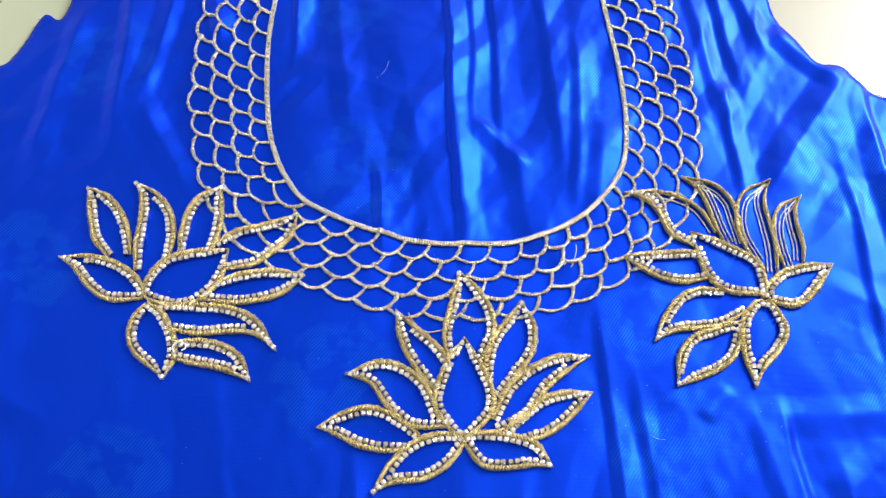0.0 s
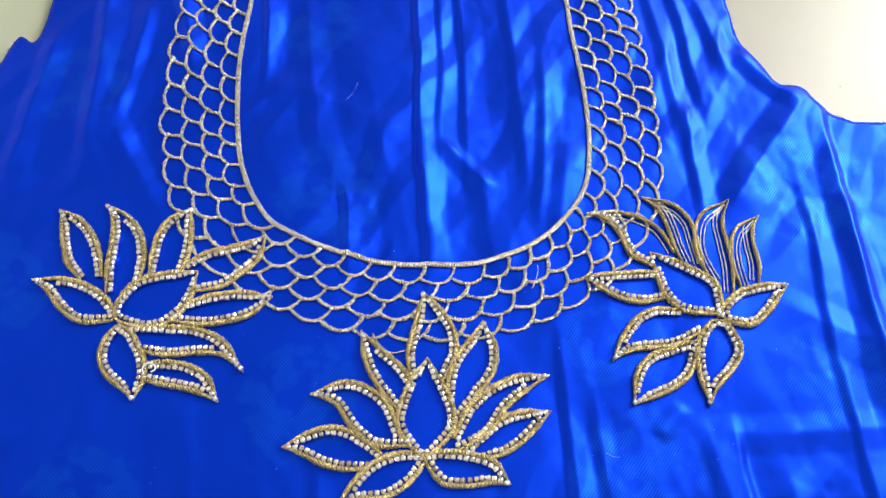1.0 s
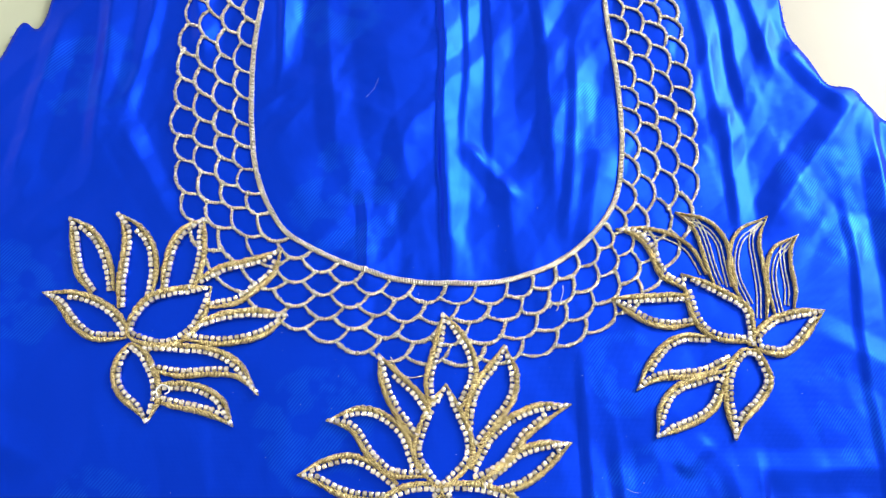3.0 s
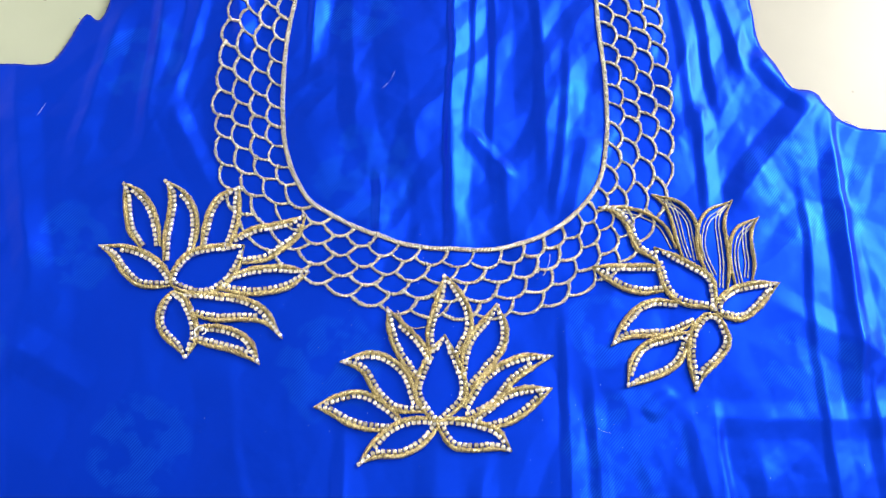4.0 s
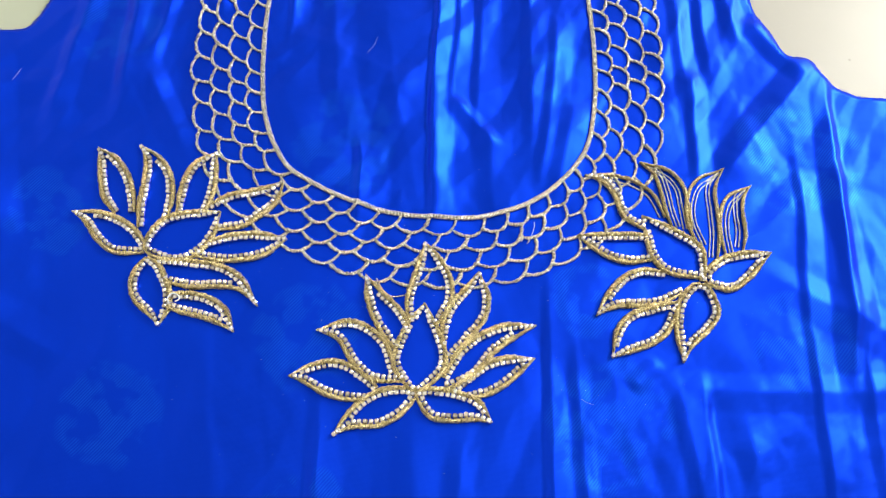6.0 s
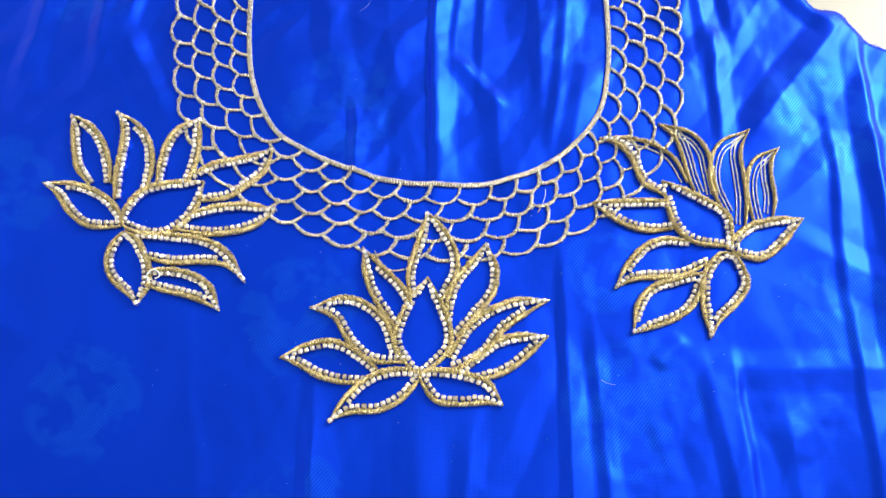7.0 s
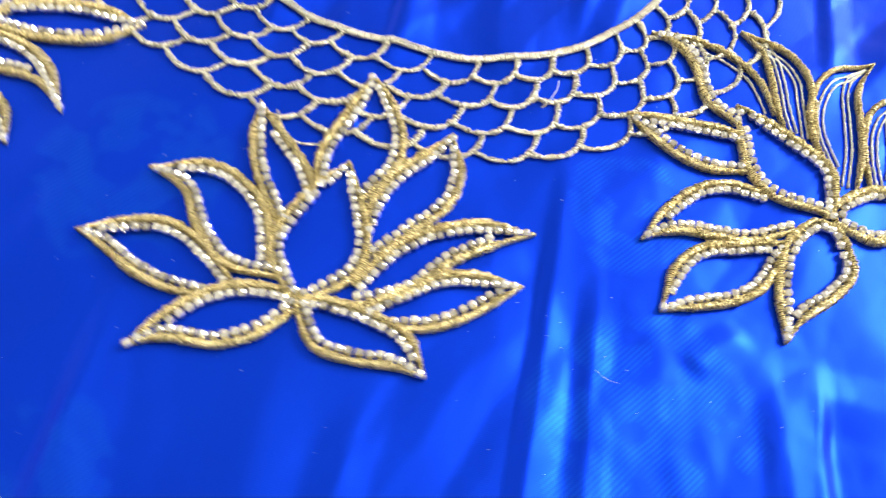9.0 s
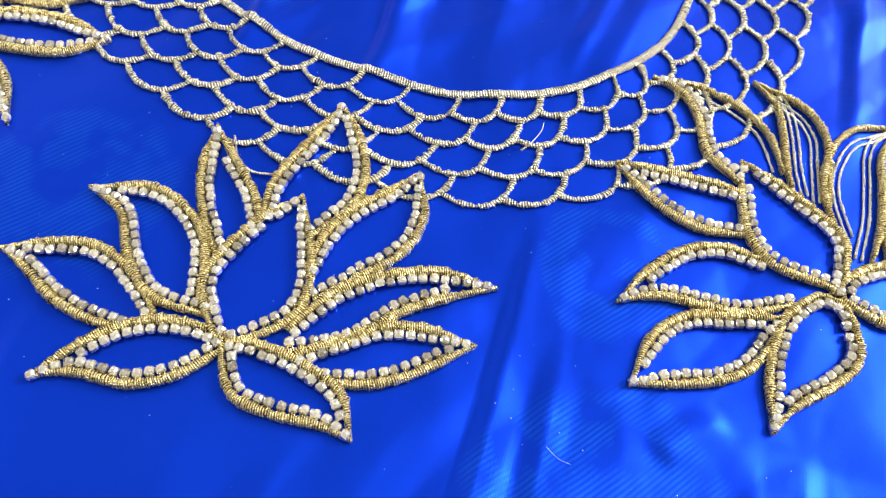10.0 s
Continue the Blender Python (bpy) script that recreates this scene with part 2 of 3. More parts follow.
def folds(x, y):
    """The cloth's height at x, y."""
    x, y = np.asarray(x, float), np.asarray(y, float)
    wx = x + 7.0 * drift(x / 44 + 7, y / 52 + 3) + 1.5 * drift(x / 13 + 5, y / 16 + 8)
    wy = y + 8.0 * drift(x / 40 + 19, y / 47 + 11)
    # the east side and the upper part are crumpled most, the lower west lies calm
    wild = np.clip(0.8 + (x + 40) / 420 + (y - 60) / 1500, 0.7, 1.0)
    neck = np.exp(-(((x / 75) ** 2 + ((y - 190) / 95) ** 2) ** 2))
    wild = wild * (1 + 0.1 * neck)
    z = 0.6 * drift(wx / 48 + 3, wy / 75 + 5)
    z = z + wild * 1.15 * facets(wx / 23 + 11 + wy / 190, wy / 105 + 9 + wx / 70)
    z = z + wild * 1.1 * facets((0.86 * wx + 0.5 * wy) / 20 + 31, (0.86 * wy - 0.5 * wx) / 62 + 23)
    z = z + wild * 0.95 * facets((0.93 * wx - 0.36 * wy) / 11 + 51, (0.93 * wy + 0.36 * wx) / 30 + 43)
    z = z + wild * 0.10 * drift(wx / 5.5 + 2, wy / 7 + 1) + 0.02 * drift(wx / 2.6, wy / 3.4)
    for x0, y0, x1, y1, right, left, high, soft in CREASES:
        lx, ly = x1 - x0, y1 - y0
        size = math.hypot(lx, ly)
        lx, ly = lx / size, ly / size
        cx, cy = x + 0.3 * (wx - x), y + 0.3 * (wy - y)
        t = ((cx - x0) * lx + (cy - y0) * ly) / size
        d = (cx - x0) * ly - (cy - y0) * lx
        grow = np.clip((t + 0.15) / 0.3, 0, 1) * np.clip((1.15 - t) / 0.3, 0, 1)
        grow = grow * grow * (3 - 2 * grow)
        d = np.sqrt(d * d + soft * soft) * np.sign(d)
        fall = np.where(d > 0, 1 - d / right, 1 + d / left)
        fall = np.clip(fall, 0, 1)
        z = z + high * grow * fall ** 1.08
    # the embroidery stiffens the cloth under it
    for cx, cy in ((0, 22), (-122, 66), (122, 62)):
        z = z - 0.6 * (z - 1.0) * np.exp(-(((x - cx) ** 2 + (y - cy) ** 2) / 58 ** 2) ** 2)
    return 1.1 * z - 1.2


def rest(xy, lift=0.0):
    """Points in millimetres laid on the cloth, in metres."""
    xy = np.asarray(xy, float)
    return np.column_stack([xy[:, 0], xy[:, 1], folds(xy[:, 0], xy[:, 1]) + 0.25 + lift]) / 1000


# inside the neck: the pressed middle fold and its pleats
crease(-5, 330, 3, 92, 1.5, 12, 2.8, 0.3)
crease(10, 330, 12, 150, 2, 9, 1.2, 0.3)
crease(14, 150, 34, 126, 8, 5, 1.8, 0.4)
crease(22, 330, 24, 148, 3, 12, 1.5, 0.3)
crease(30, 140, 36, 84, 8, 12, 1.1, 0.5)
crease(3, 165, 6, 78, 5, 18, 1.3, 0.6)
crease(48, 330, 52, 130, 5, 13, 1.4, 0.3)
crease(66, 200, 58, 110, 4, 12, 1.4, 0.3)
crease(74, 150, 66, 100, 6, 10, 1.4, 0.6)
crease(-80, 330, -79, 195, 2, 11, 2.0, 0.4)
crease(-38, 125, -36, 80, 3, 18, 2.2, 0.3)
crease(-74, 190, -20, 165, 12, 10, 1.0)
crease(-60, 150, -5, 160, 8, 14, 1.0)
# west side
crease(-164, 250, -161, 145, 6, 12, 3.2, 0.6)
crease(-150, 160, -120, 108, 10, 8, 2.2, 0.8)
crease(-128, 260, -118, 200, 5, 10, 2.6, 0.5)
crease(-200, 150, -260, 148, 10, 14, 1.5)
crease(-195, 130, -175, 105, 12, 14, 1.4)
crease(-215, 110, -195, -40, 18, 26, 2.0)
crease(-236, 175, -205, 60, 9, 12, 2.2, 0.4)
crease(-186, 215, -196, 130, 7, 10, 2.2, 0.4)
crease(-142, 235, -150, 165, 8, 6, 2.0, 0.4)
crease(-245, 40, -170, 10, 10, 12, 1.6, 0.5)
crease(-60, 250, -48, 150, 9, 12, 1.5, 0.4)
# east side
crease(126, 290, 133, 150, 5, 9, 1.5, 0.4)
crease(139, 300, 146, 180, 5, 10, 1.8, 0.4)
crease(136, 170, 134, 105, 4, 9, 1.8, 0.4)
crease(150, 260, 164, 195, 6, 10, 1.8, 0.4)
crease(202, 178, 148, 110, 12, 20, 4.0, 0.6)
crease(172, 205, 198, 175, 8, 14, 2.5, 0.8)
crease(209, 168, 204, 10, 9, 4, 2.6, 0.4)
crease(188, 120, 184, -90, 3.5, 10, 1.6, 0.3)
crease(168, 60, 240, 25, 14, 10, 1.6)
crease(60, 42, 61, -110, 3, 15, 2.2, 0.4)
crease(80, -5, 78, -90, 7, 14, 1.5, 0.6)
crease(122, 2, 130, -60, 6, 9, 1.5, 0.4)
crease(152, -12, 156, -90, 8, 9, 1.3, 0.5)
crease(100, 2, 112, 14, 6, 6, 1.6)
crease(74, 10, 76, -130, 5, 6, 1.8, 0.3)
crease(133, 6, 138, -120, 10, 4, 2.0, 0.3)
crease(128, 3, 240, 8, 10, 8, 0.9, 0.4)
crease(206, 110, 214, -60, 7, 8, 2.0, 0.4)
crease(22, -26, 14, -120, 7, 8, 1.5, 0.4)
# below the middle flower
crease(-44, -18, -42, -150, 5, 26, 3.0, 0.5)
crease(-2, -10, 4, -100, 10, 12, 1.2)
crease(-100, 20, -80, -110, 20, 24, 1.8)

# ---- the room ----
west, east, south, north, tall = ROOM
floor = tagged(new("floor", box("floor", west, east, south, north, -0.05, -0.0105, GROUT)), "polished stone tile floor with fine joints", "floor", kind="structure")
ceiling = tagged(new("ceiling", box("ceiling", west - 0.12, east + 0.12, south - 0.12, north + 0.12, tall, tall + 0.1, WALL)), "plain white painted ceiling", "ceiling", kind="structure")
for wname, x0, x1, y0, y1 in (("wall_west", west - 0.12, west, south - 0.12, north + 0.12), ("wall_north", west, east, north, north + 0.12), ("wall_south", west, east, south - 0.12, south)):
    tagged(new(wname, box(wname, x0, x1, y0, y1, -0.05, tall, WALL)), "plain white painted wall", "wall", kind="structure")
wy0, wy1, wz0, wz1 = WINDOW
bm = bmesh.new()
for y0, y1, z0, z1 in ((south - 0.12, wy0, -0.05, tall), (wy1, north + 0.12, -0.05, tall), (wy0, wy1, -0.05, wz0), (wy0, wy1, wz1, tall)):
    bmesh.ops.create_cube(bm, size=1.0, matrix=Matrix.LocRotScale((east + 0.06, (y0 + y1) / 2, (z0 + z1) / 2), None, (0.12, y1 - y0, z1 - z0)))
me = bpy.data.meshes.new("wall_east")
bm.to_mesh(me)
bm.free()
me.materials.append(WALL)
tagged(new("wall_east", me), "plain white painted wall with a window opening", "wall", kind="structure")

# ---- the cloth ----
EAST_EDGE = spline([(168, 330), (172, 247), (175, 214), (183, 199), (189, 186), (201, 184), (208, 174), (219, 166), (240, 162.5), (330, 168)], 10)
WEST_EDGE = spline([(-330, 176), (-249, 181.8), (-231, 181.8), (-219, 185), (-212.5, 198.5), (-206, 215.5), (-194.5, 221), (-190, 330)], 10)


def cloth_mesh():
    step = 1.25
    xs, ys = np.arange(-330, 331, step), np.arange(-300, 331, step)
    gx, gy = np.meshgrid(xs, ys)
    outline = np.vstack([EAST_EDGE, [(330, -300), (-330, -300)], WEST_EDGE])
    inside = np.zeros(gx.shape, bool)
    a, b = outline, np.roll(outline, -1, axis=0)
    for (ax, ay), (bx, by) in zip(a, b):
        if ay != by:
            inside ^= ((ay > gy) != (by > gy)) & (gx < (bx - ax) * (gy - ay) / (by - ay) + ax)
    ny, nx = gx.shape
    cell = inside[:-1, :-1] & inside[1:, :-1] & inside[:-1, 1:] & inside[1:, 1:]
    count = np.zeros(gx.shape, int)
    for dy in (0, 1):
        for dx in (0, 1):
            count[dy:ny - 1 + dy, dx:nx - 1 + dx] += cell
    px, py = gx.copy(), gy.copy()
    # the rim is drawn out to the cut edge
    rim = (count > 0) & (count < 4)
    dense = np.vstack([even(EAST_EDGE, 0.3), even(WEST_EDGE, 0.3)])
    for j, i in zip(*np.nonzero(rim)):
        d = (dense[:, 0] - gx[j, i]) ** 2 + (dense[:, 1] - gy[j, i]) ** 2
        k = d.argmin()
        if d[k] < 12:
            px[j, i], py[j, i] = dense[k]
    used = count > 0
    number = np.cumsum(used.ravel()).reshape(used.shape) - 1
    v = np.column_stack([px[used], py[used], folds(px[used], py[used])]) / 1000
    jj, ii = np.nonzero(cell)
    f = np.column_stack([number[jj, ii], number[jj, ii + 1], number[jj + 1, ii + 1], number[jj + 1, ii]])
    return mesh_of("fabric", v, f.tolist(), SILK)


blouse = tagged(new("blouse_piece"), "crumpled royal blue silk blouse piece spread on the floor", "fabric")
cloth = part("fabric", cloth_mesh(), blouse)
thick = cloth.modifiers.new("thickness", "SOLIDIFY")
thick.thickness, thick.offset = 0.00035, -1
rng = np.random.default_rng(5)
frays = []
for edge in (even(EAST_EDGE, 2.6), even(WEST_EDGE, 4.5)):
    for q, r in zip(edge[2:-2], edge[3:-1]):
        if abs(q[0]) < 245 and rng.random() < 0.5:
            go = (r - q) / np.linalg.norm(r - q)
            out = np.array([-go[1], go[0]])
            ln = rng.uniform(0.8, 2.6)
            u = np.linspace(-0.3, 1, 5)[:, None]
            ln2 = q + out * u * ln * 0.6 + go * u ** 2 * rng.normal(0, 1.4)
            z = np.maximum(-4.2, folds(ln2[:, 0], ln2[:, 1]) - u[:, 0] * rng.uniform(0, 1.2))
            frays.append(sweep(np.column_stack([ln2, z]) / 1000, 0.00022, 0.00022, 4, 0, 1))
v, f, u = join(frays)
part("frayed_edge", mesh_of("frayed_edge", v, f, SILK, u), blouse, "short frayed blue threads", "stuff")

# ---- the net border round the neck ----
NECK = [(-86, 330), (-88, 250), (-91, 215), (-91.8, 196), (-90.8, 170), (-88.2, 146), (-84, 130.5), (-77.8, 117), (-68.2, 105), (-44.8, 92.8), (-20.5, 85.2), (4, 83.4),
        (29.8, 85.6), (50, 92.8), (67.5, 106), (80, 124.5), (84.8, 148), (86.2, 172), (85, 202), (83, 229), (80, 330)]
ROWS_OUT = 4
neck_line = even(spline(NECK, 20), 0.5)
neck_go = np.gradient(neck_line, axis=0)
neck_go /= np.linalg.norm(neck_go, axis=1)[:, None]
for _ in range(3):
    neck_go[8:-8] = sum(np.roll(neck_go, k, axis=0) for k in range(-8, 9))[8:-8] / 17
neck_out = np.column_stack([neck_go[:, 1], -neck_go[:, 0]])
neck_len = np.r_[0, np.cumsum(np.linalg.norm(np.diff(neck_line, axis=0), axis=1))]


def net(s, d):
    """A place of the border: s along the neck, d out from it."""
    s = np.asarray(s, float)
    x, y, ox, oy = (np.interp(s, neck_len, c) for c in (neck_line[:, 0], neck_line[:, 1], neck_out[:, 0], neck_out[:, 1]))
    return np.column_stack([x + ox * d, y + oy * d])


border = new("neck_border")
border.location = rest([(0, 80)])[0]
tagged(border, "gold thread net of scale loops couched round a neckline", "embroidery")
home = np.array(border.location)
neck_xy = neck_line
v, f, u = sweep(rest(even(neck_xy, 0.7)) - home, 0.0026, 0.0017, 10, 0.05, 3)
part("neckline_cord", mesh_of("neckline_cord", v, f, PALE, u), border, "thick pale gold edging cord")

rng = np.random.default_rng(11)
# where the loops of the first row meet the edging cord, along the neck; the ends go on at an even step
FEET = [114, 127.5, 141.5, 156, 169.5, 181, 193, 205, 216.5, 231, 243, 256, 268, 280, 291.5, 305, 319, 332, 343.5, 354, 365.5, 376.5, 386, 396.5,
        410, 423.5, 437, 448.5, 460, 474, 487, 501]
FEET = [114 - 13.2 * k for k in range(5, 0, -1)] + FEET + [501 + 13.2 * k for k in range(1, 7)]


def scale_loop():
    """One loop, in pitches along and rows out, from its tail on the loop before to its foot on the row within."""
    t = np.linspace(0, 1, 22)[:, None]
    tail = 0.7
    for _ in range(6):
        p = np.array([(-1.2, tail), (-0.85, 1.07), (-0.18, 1.25), (0.0, 0.0)])
        q = (1 - t) ** 3 * p[0] + 3 * t * (1 - t) ** 2 * p[1] + 3 * t * t * (1 - t) * p[2] + t ** 3 * p[3]
        tail = float(np.interp(-0.2, q[:, 0], q[:, 1]))
    return q


LOOP = scale_loop()
RISE = float(np.interp(-0.6, LOOP[:, 0], LOOP[:, 1]))
DEEP = 36.4 / (3 * RISE + LOOP[:, 1].max())
for row in range(ROWS_OUT):
    for k in range(3, len(FEET)):
        stagger = 0.5 + 0.25 * k / len(FEET)
        at = k - stagger * row + rng.normal(0, 0.035) + LOOP[:, 0]
        s = np.interp(at, range(len(FEET)), FEET)
        d = (row * RISE + LOOP[:, 1] * (1 + rng.normal(0, 0.04))) * DEEP
        if row == 0:
            d[-1] = 0.6
        xy = even(net(s, d), 0.7)
        xy = xy + np.cumsum(rng.normal(0, 0.05, xy.shape), axis=0) * np.sin(np.linspace(0, math.pi, len(xy)))[:, None]
        v, f, u = sweep(rest(xy) - home, 0.00165 + rng.normal(0, 0.00012), 0.0014, 8, 0.14, 500 + k + 40 * row)
        part("scale_loop", mesh_of("scale_loop", v, f, PALE, u), border)

# ---- the lotus motifs ----
stone_count = 0


def stone_mesh():
    """A cut crystal in its square cup."""
    bm = bmesh.new()
    rings = []
    for r, z, square in ((0.98, 0.0, 0.8), (1.0, 0.6, 0.7), (0.92, 0.92, 0.55), (0.64, 1.28, 0.25), (0.32, 1.42, 0.0)):
        ring = []
        for i in range(8):
            a = (i // 2 + 0.5) * math.pi / 2 + (0.24 if i % 2 else -0.24)
            c, s = math.cos(a), math.sin(a)
            q = r * (1 - square) + square * r / max(abs(c), abs(s))
            ring.append(bm.verts.new((q * c / 1000, q * s / 1000, z / 1000)))
        rings.append(ring)
    for a, b in zip(rings, rings[1:]):
        for i in range(8):
            bm.faces.new((a[i], a[(i + 1) % 8], b[(i + 1) % 8], b[i]))
    bm.faces.new(rings[-1])
    me = bpy.data.meshes.new("rhinestone")
    bm.to_mesh(me)
    bm.free()
    me.materials.append(STONE)
    return me


CRYSTAL = stone_mesh()


def petal_edge(base, tip, meet, start, *offs):
    """One side of a petal: where along the line base to tip it starts, and its offsets from that line at each quarter of its way."""
    base, tip = np.array(base, float), np.array(tip, float)
    way = tip - base
    size = np.hypot(*way)
    way /= size
    side = np.array([-way[1], way[0]])
    v = np.linspace(0, 1, 5)
    along = start + (1 - start) * v
    knots = base + along[:, None] * size * way + np.array([*offs, 0.0])[:, None] * side
    back = knots[0] - knots[1]
    knots = np.vstack([base[None] if meet else (knots[0] + back / np.hypot(*back) * 2.0)[None], knots])
    return even(spline(knots, 12), 0.5)


def offset(line, d):
    go = np.gradient(line, axis=0)
    go /= np.linalg.norm(go, axis=1)[:, None]
    return line + np.column_stack([-go[:, 1], go[:, 0]]) * np.broadcast_to(d, len(line))[:, None]


def petal(lotus, base, tip, left, right, stones="LR", wide=2.45, inner=0, meet=False):
    """A petal outline: padded gold bands with crystals along their inner side, or thin inner threads where it is unfinished."""
    global stone_count
    home = np.array(lotus.location)
    bands, rows = [], []
    hand = 1 if sum(left[1:]) > sum(right[1:]) else -1
    for mark, sgn, edge in (("L", hand, left), ("R", -hand, right)):
        line = petal_edge(base, tip, meet, *edge)
        v = np.linspace(0, 1, len(line))
        full = np.minimum(1, 0.5 + 2.2 * v) * np.minimum(1, 0.32 + 2.6 * (1 - v))
        w = wide * full
        if mark not in stones:
            w = w * 0.82
        taper = np.clip((1 - v) * 5, 0, 1)
        band = offset(line, sgn * (0.42 * w) * taper)
        bands.append(sweep(rest(band) - home, w / 1000, 0.0028 * (0.55 + 0.45 * full), 10, 0.075, int(abs(base[0] * 7 + sgn))))
        rows.append((mark, sgn, line, taper))
    me_v, me_f, me_u = join(bands)
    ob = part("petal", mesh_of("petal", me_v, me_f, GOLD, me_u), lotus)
    for k in range(inner):
        for mark, sgn, line, taper in rows:
            if mark in stones:
                continue
            thin = offset(line, -sgn * (1.9 + 1.7 * k) * taper)[2:-6]
            v, f, u = sweep(rest(even(thin, 0.7)) - home, 0.0008, 0.0007, 6, 0.12, k)
            part("inner_thread", mesh_of("inner_thread", v, f, SILVER, u), ob, "thin silver couching thread")
    for mark, sgn, line, taper in rows:
        if mark not in stones:
            continue
        row = even(offset(line, -sgn * 1.3 * taper)[1:-1], 0.2)
        turn = np.gradient(row, axis=0)
        k = 3
        while k < len(row) - 3:
            spot = row[k]
            if all((spot[0] - q[0]) ** 2 + (spot[1] - q[1]) ** 2 > 5.2 for q in lotus_stones[lotus.name]):
                lotus_stones[lotus.name].append(spot)
                gem = part("rhinestone", CRYSTAL, ob)
                p = rest([spot], 0.55 + random.uniform(-0.12, 0.12))[0] - home
                gem.location = p
                gem.rotation_euler = (random.gauss(0, 0.2), random.gauss(0, 0.2), math.atan2(turn[k][1], turn[k][0]) + random.gauss(0, 0.07))
                g = random.uniform(1.16, 1.28)
                gem.scale = (g, g, g)
                stone_count += 1
                k += 13
            else:
                k += 1
    return ob


lotus_stones = {}


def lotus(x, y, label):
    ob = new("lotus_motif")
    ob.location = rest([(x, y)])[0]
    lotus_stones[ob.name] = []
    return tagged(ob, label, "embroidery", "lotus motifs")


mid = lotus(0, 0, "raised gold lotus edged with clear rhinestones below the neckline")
petal(mid, (1.0, 27.6), (0.1, 70.0), (0.08, 6.5, 6.9, 4.4, 1.6), (0.06, -7.1, -12.0, -12.0, -7.2))
petal(mid, (-1.1, -2.9), (1.3, 38.6), (0.02, 2.8, 10.3, 9.4, 5.8), (0.02, -2.7, -11.0, -10.3, -5.3), meet=True)
petal(mid, (-8.3, 19.9), (-27.7, 51.7), (-0.05, 4.5, 5.6, 5.7, 3.6), (0.14, -5.4, -5.2, -3.1, -0.8))
petal(mid, (-9.7, 1.1), (-48.9, 23.2), (-0.01, -0.3, 4.8, 2.6, -2.6), (0.08, -2.4, -10.8, -13.1, -10.5))
petal(mid, (-19.4, -4.0), (-59.6, 1.1), (0.13, 4.4, 5.0, 4.0, 1.0), (0.03, -2.1, -7.5, -9.4, -6.1))
petal(mid, (-0.7, -3.6), (-37.5, -25.0), (0.04, 1.7, 5.2, 4.8, 0.0), (0.02, -1.4, -6.3, -7.4, -4.5), meet=True)
petal(mid, (-0.7, -3.6), (34.3, -16.2), (0.03, -1.5, -7.3, -5.6, -1.4), (0.05, 1.2, 4.3, 5.9, 5.7), meet=True)
petal(mid, (11.0, 15.8), (26.7, 55.7), (0.1, 2.4, 4.8, 4.3, 1.5), (0.0, -4.4, -7.5, -10.6, -8.6))
petal(mid, (11.0, 0.8), (54.6, 30.2), (0.07, 2.3, 8.0, 9.2, 6.8), (0.05, -3.0, -3.8, 0.4, 1.4))
petal(mid, (18.3, -3.4), (53.9, 14.3), (-0.04, 2.0, 4.3, 6.1, 4.1), (0.13, -4.2, -5.4, -4.4, -1.9))
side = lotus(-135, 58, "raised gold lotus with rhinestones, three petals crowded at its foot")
petal(side, (-148.3, 75.9), (-167.7, 113.4), (0.13, 3.2, 4.7, 3.3, 1.1), (0.06, -5.5, -7.6, -8.0, -5.5))
petal(side, (-134.1, 72.5), (-146.5, 115.4), (0.05, 5.7, 3.4, -0.0, -2.4), (0.09, -8.1, -11.1, -11.7, -8.0))
petal(side, (-116.2, 79.3), (-107.5, 113.3), (0.03, 6.7, 8.3, 9.1, 7.1), (0.1, -6.0, -5.9, -4.6, -2.0))
petal(side, (-103.0, 77.3), (-72.0, 99.3), (0.06, 7.6, 6.7, 3.4, 0.4), (0.0, -6.1, -9.7, -9.3, -7.5))
petal(side, (-135.5, 60.5), (-101.4, 80.9), (0.12, 4.9, 8.7, 7.5, 3.9), (0.05, -4.7, -13.0, -13.6, -9.8), meet=True)
petal(side, (-107.1, 62.2), (-67.4, 68.3), (0.08, 2.4, 3.8, 3.7, 2.2), (-0.05, -4.2, -7.0, -7.8, -6.1))
petal(side, (-126.3, 50.1), (-77.7, 33.5), (-0.03, 4.4, 8.0, 10.9, 9.0), (0.11, -4.0, -2.0, 2.7, 5.3))
petal(side, (-119.7, 34.2), (-87.5, 20.7), (-0.01, 3.6, 7.2, 8.7, 6.9), (0.06, -2.3, -0.8, 0.9, 1.5))
petal(side, (-133.4, 55.3), (-122.9, 22.1), (0.11, -4.9, -8.7, -7.9, -3.2), (0.14, 3.9, 5.9, 6.8, 5.2), meet=True)
petal(side, (-135.7, 58.7), (-174.3, 78.2), (0.06, 1.9, 6.5, 5.2, 0.9), (0.04, -2.6, -6.5, -6.8, -4.3), meet=True)
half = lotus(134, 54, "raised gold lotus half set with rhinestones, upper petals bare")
petal(half, (112.9, 85.8), (79.0, 109.5), (0.1, 6.5, 5.9, -0.5, -3.2), (-0.03, -5.6, -11.6, -11.2, -7.0), "L", 2.5, 1)
petal(half, (126.5, 79.7), (107.1, 118.1), (0.13, 2.2, 0.3, -2.7, -4.3), (0.04, -5.7, -9.3, -12.4, -10.4), "", 2.5, 2)
petal(half, (137.1, 70.2), (149.4, 116.0), (0.07, 3.9, 10.9, 13.2, 11.0), (0.0, -5.7, -3.9, -0.6, 2.6), "", 2.5, 2)
petal(half, (150.0, 68.9), (162.5, 107.1), (0.04, 3.3, 7.5, 9.7, 8.3), (0.18, -3.9, -2.6, 0.6, 2.4), "", 2.5, 2)
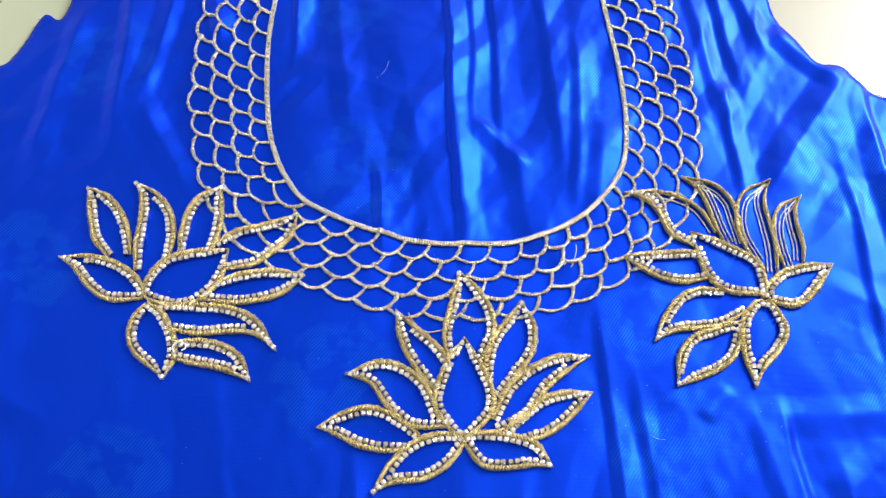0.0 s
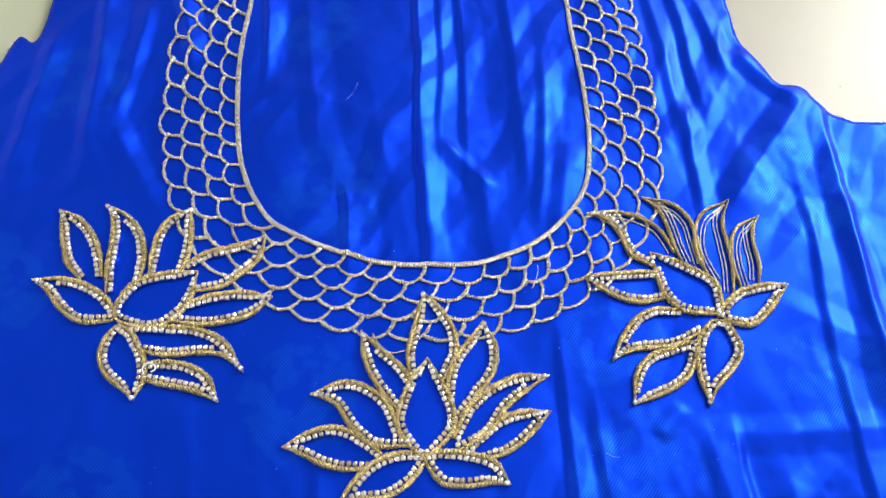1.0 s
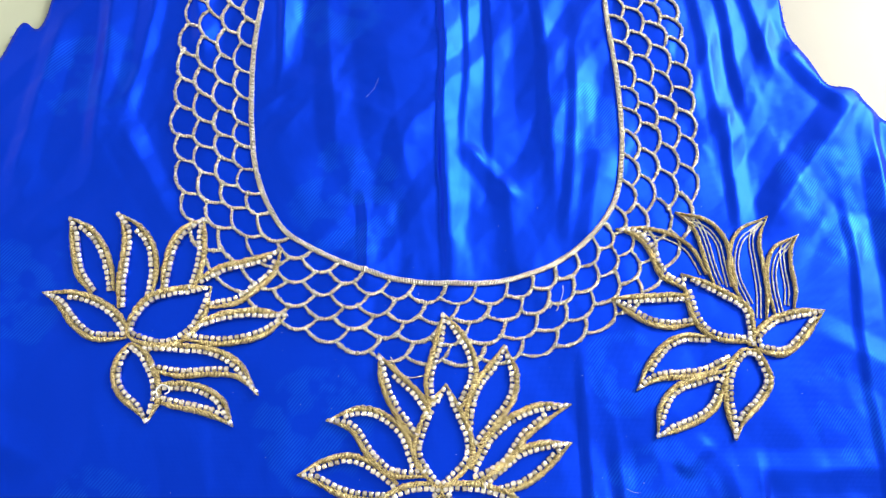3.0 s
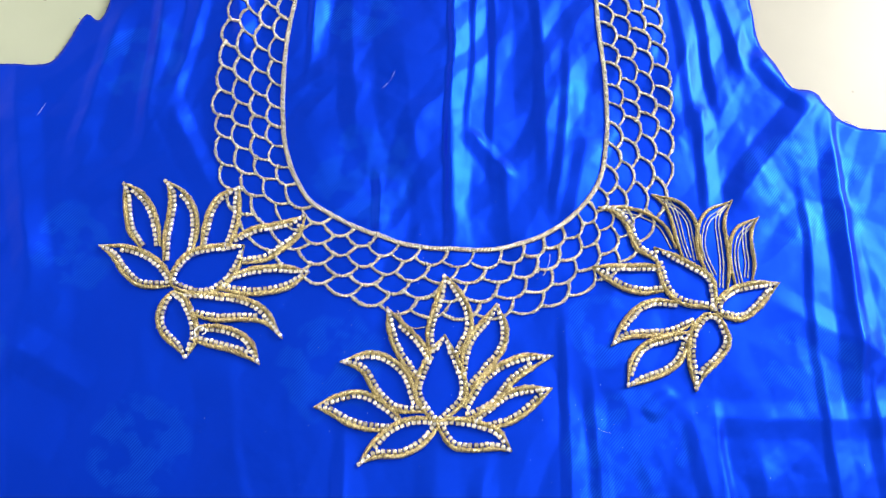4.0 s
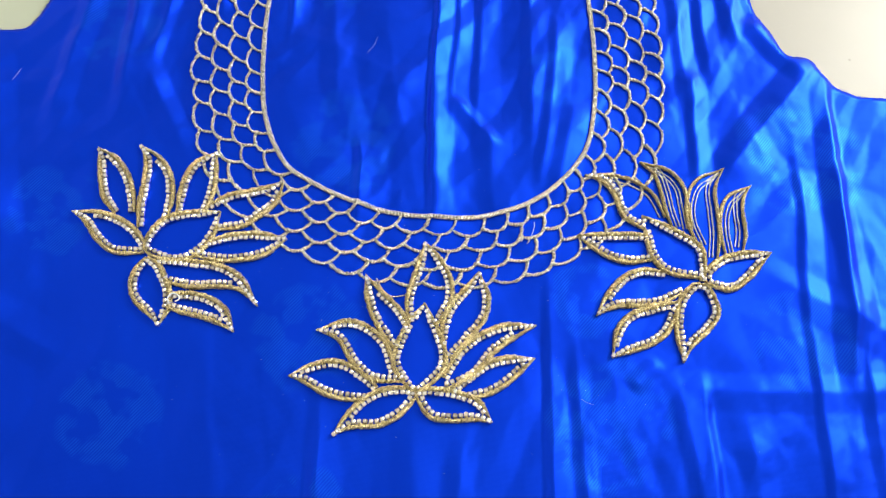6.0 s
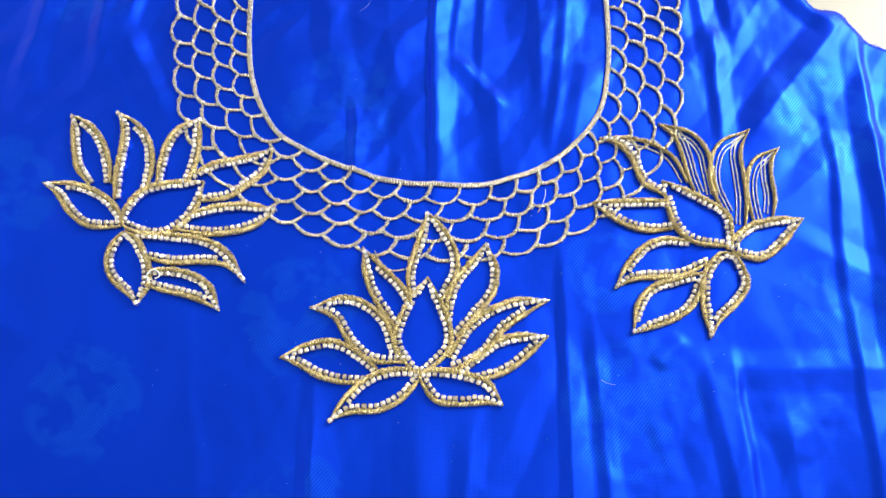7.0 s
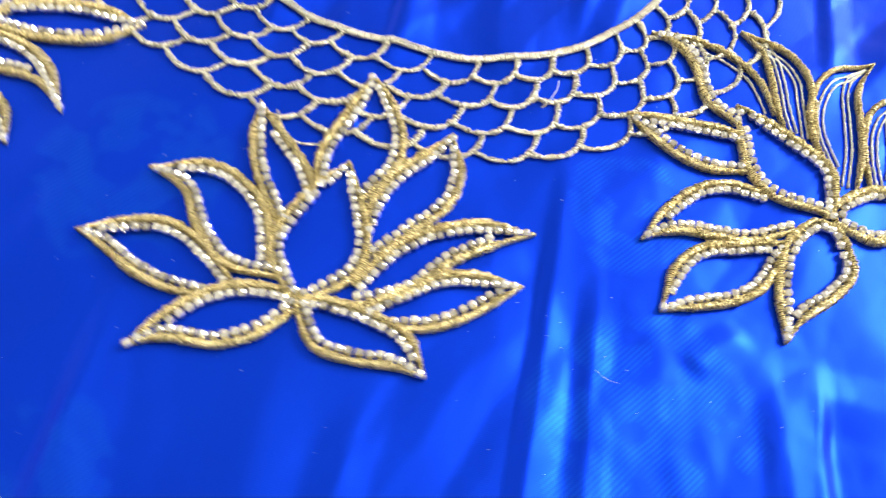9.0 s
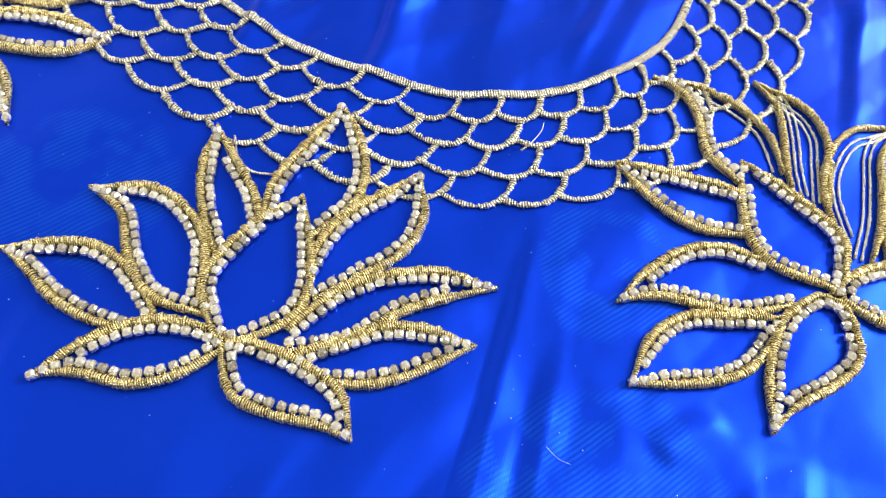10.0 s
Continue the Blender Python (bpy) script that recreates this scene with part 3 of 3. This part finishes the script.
petal(half, (136.5, 56.7), (169.9, 71.9), (0.07, 2.7, 5.3, 4.8, 2.7), (0.01, -2.8, -8.5, -7.0, -3.2), meet=True)
petal(half, (133.8, 53.3), (123.4, 15.3), (0.04, -3.4, -7.2, -6.5, -3.7), (0.02, 3.6, 9.9, 7.1, 1.7), meet=True)
petal(half, (121.6, 42.8), (90.0, 16.1), (0.08, 2.0, 6.0, 5.5, 2.5), (0.02, -1.6, -6.0, -9.3, -7.2))
petal(half, (124.6, 50.6), (82.9, 36.0), (0.05, 1.1, 2.1, 0.1, -2.3), (0.14, -11.3, -14.5, -13.2, -7.5))
petal(half, (109.2, 70.7), (74.7, 76.6), (-0.0, 5.2, 7.5, 7.4, 4.2), (0.08, -6.8, -4.9, -3.0, -1.2))
petal(half, (134.2, 55.4), (106.9, 88.3), (0.06, -0.3, 8.2, 9.6, 5.0), (0.05, -3.5, -10.7, -8.8, -4.8), meet=True)

# ---- tiles under the cloth ----
for x0, x1, y0, y1, mat in ((-0.64, -0.041, -0.3, 0.6, GREEN_CAST), (-0.039, 0.86, -0.3, 0.6, CREAM)):
    part("tile", box("tile", x0, x1, y0, y1, -0.0105, -0.0045, mat, 0.0008), floor)

# ---- loose threads and lint ----
def strand(label, points, width, material, lift=1.6):
    line = even(spline(points, 10), 0.6)
    v, f, u = sweep(rest(line, lift), width, width, 6, 0.03, 9)
    return tagged(new("loose_thread", mesh_of("loose_thread", v, f, material, u)), label, "thread", "loose threads")


strand("short white thread loop caught on the net border", [(47.0, 71.8), (47.9, 73.4), (49.7, 73.7), (50.8, 72.3), (49.7, 70.7)], 0.0006, PALE)
strand("short straight thread end caught on the net border", [(53.3, 82.4), (53.3, 79.5), (52.2, 75.9), (51.2, 73.7)], 0.0003, LINT, 0.9)
strand("curled white thread end on the crowded petals", [(-119.2, 33.0), (-120.0, 35.4), (-118.1, 37.6), (-115.5, 36.9), (-114.6, 34.9), (-116.3, 33.7)], 0.0007, LINT, 2.0)
strand("thin stray gold thread hanging below the net border", [(-22.5, 50.1), (-18.9, 44.1), (-14.1, 41.3), (-8.6, 42.1)], 0.0007, PALE, 0.3)
strand("fine white lint hair lying on the silk", [(75, -4), (78, -5.6), (81, -6)], 0.00008, LINT, 0.1)
strand("fine white lint hair lying on the silk", [(-37, 176), (-33, 181), (-31, 187)], 0.00007, LINT, 0.1)
strand("fine white lint hair lying on the silk", [(-219, 150), (-217, 158)], 0.00012, LINT, 0.1)

rng = np.random.default_rng(77)
specks = []
for _ in range(150):
    x, y = rng.normal(10, 75), rng.normal(30, 55)
    r = rng.uniform(0.06, 0.15)
    c = rest([(x, y)], 0.05)[0]
    ring = [(math.cos(a) * r * rng.uniform(0.6, 1.3) / 1000, math.sin(a) * r * rng.uniform(0.6, 1.3) / 1000, 0) for a in np.arange(6) * 1.047]
    v = np.array([c + np.array(p) for p in ring] + [c + np.array((0, 0, r / 1500))])
    specks.append((v, [(i, (i + 1) % 6, 6) for i in range(6)], np.zeros((7, 2))))
v, f, u = join(specks)
tagged(new("lint", mesh_of("lint", v, f, LINT, u)), "tiny pale dust specks scattered on the blue silk", "lint", kind="stuff")
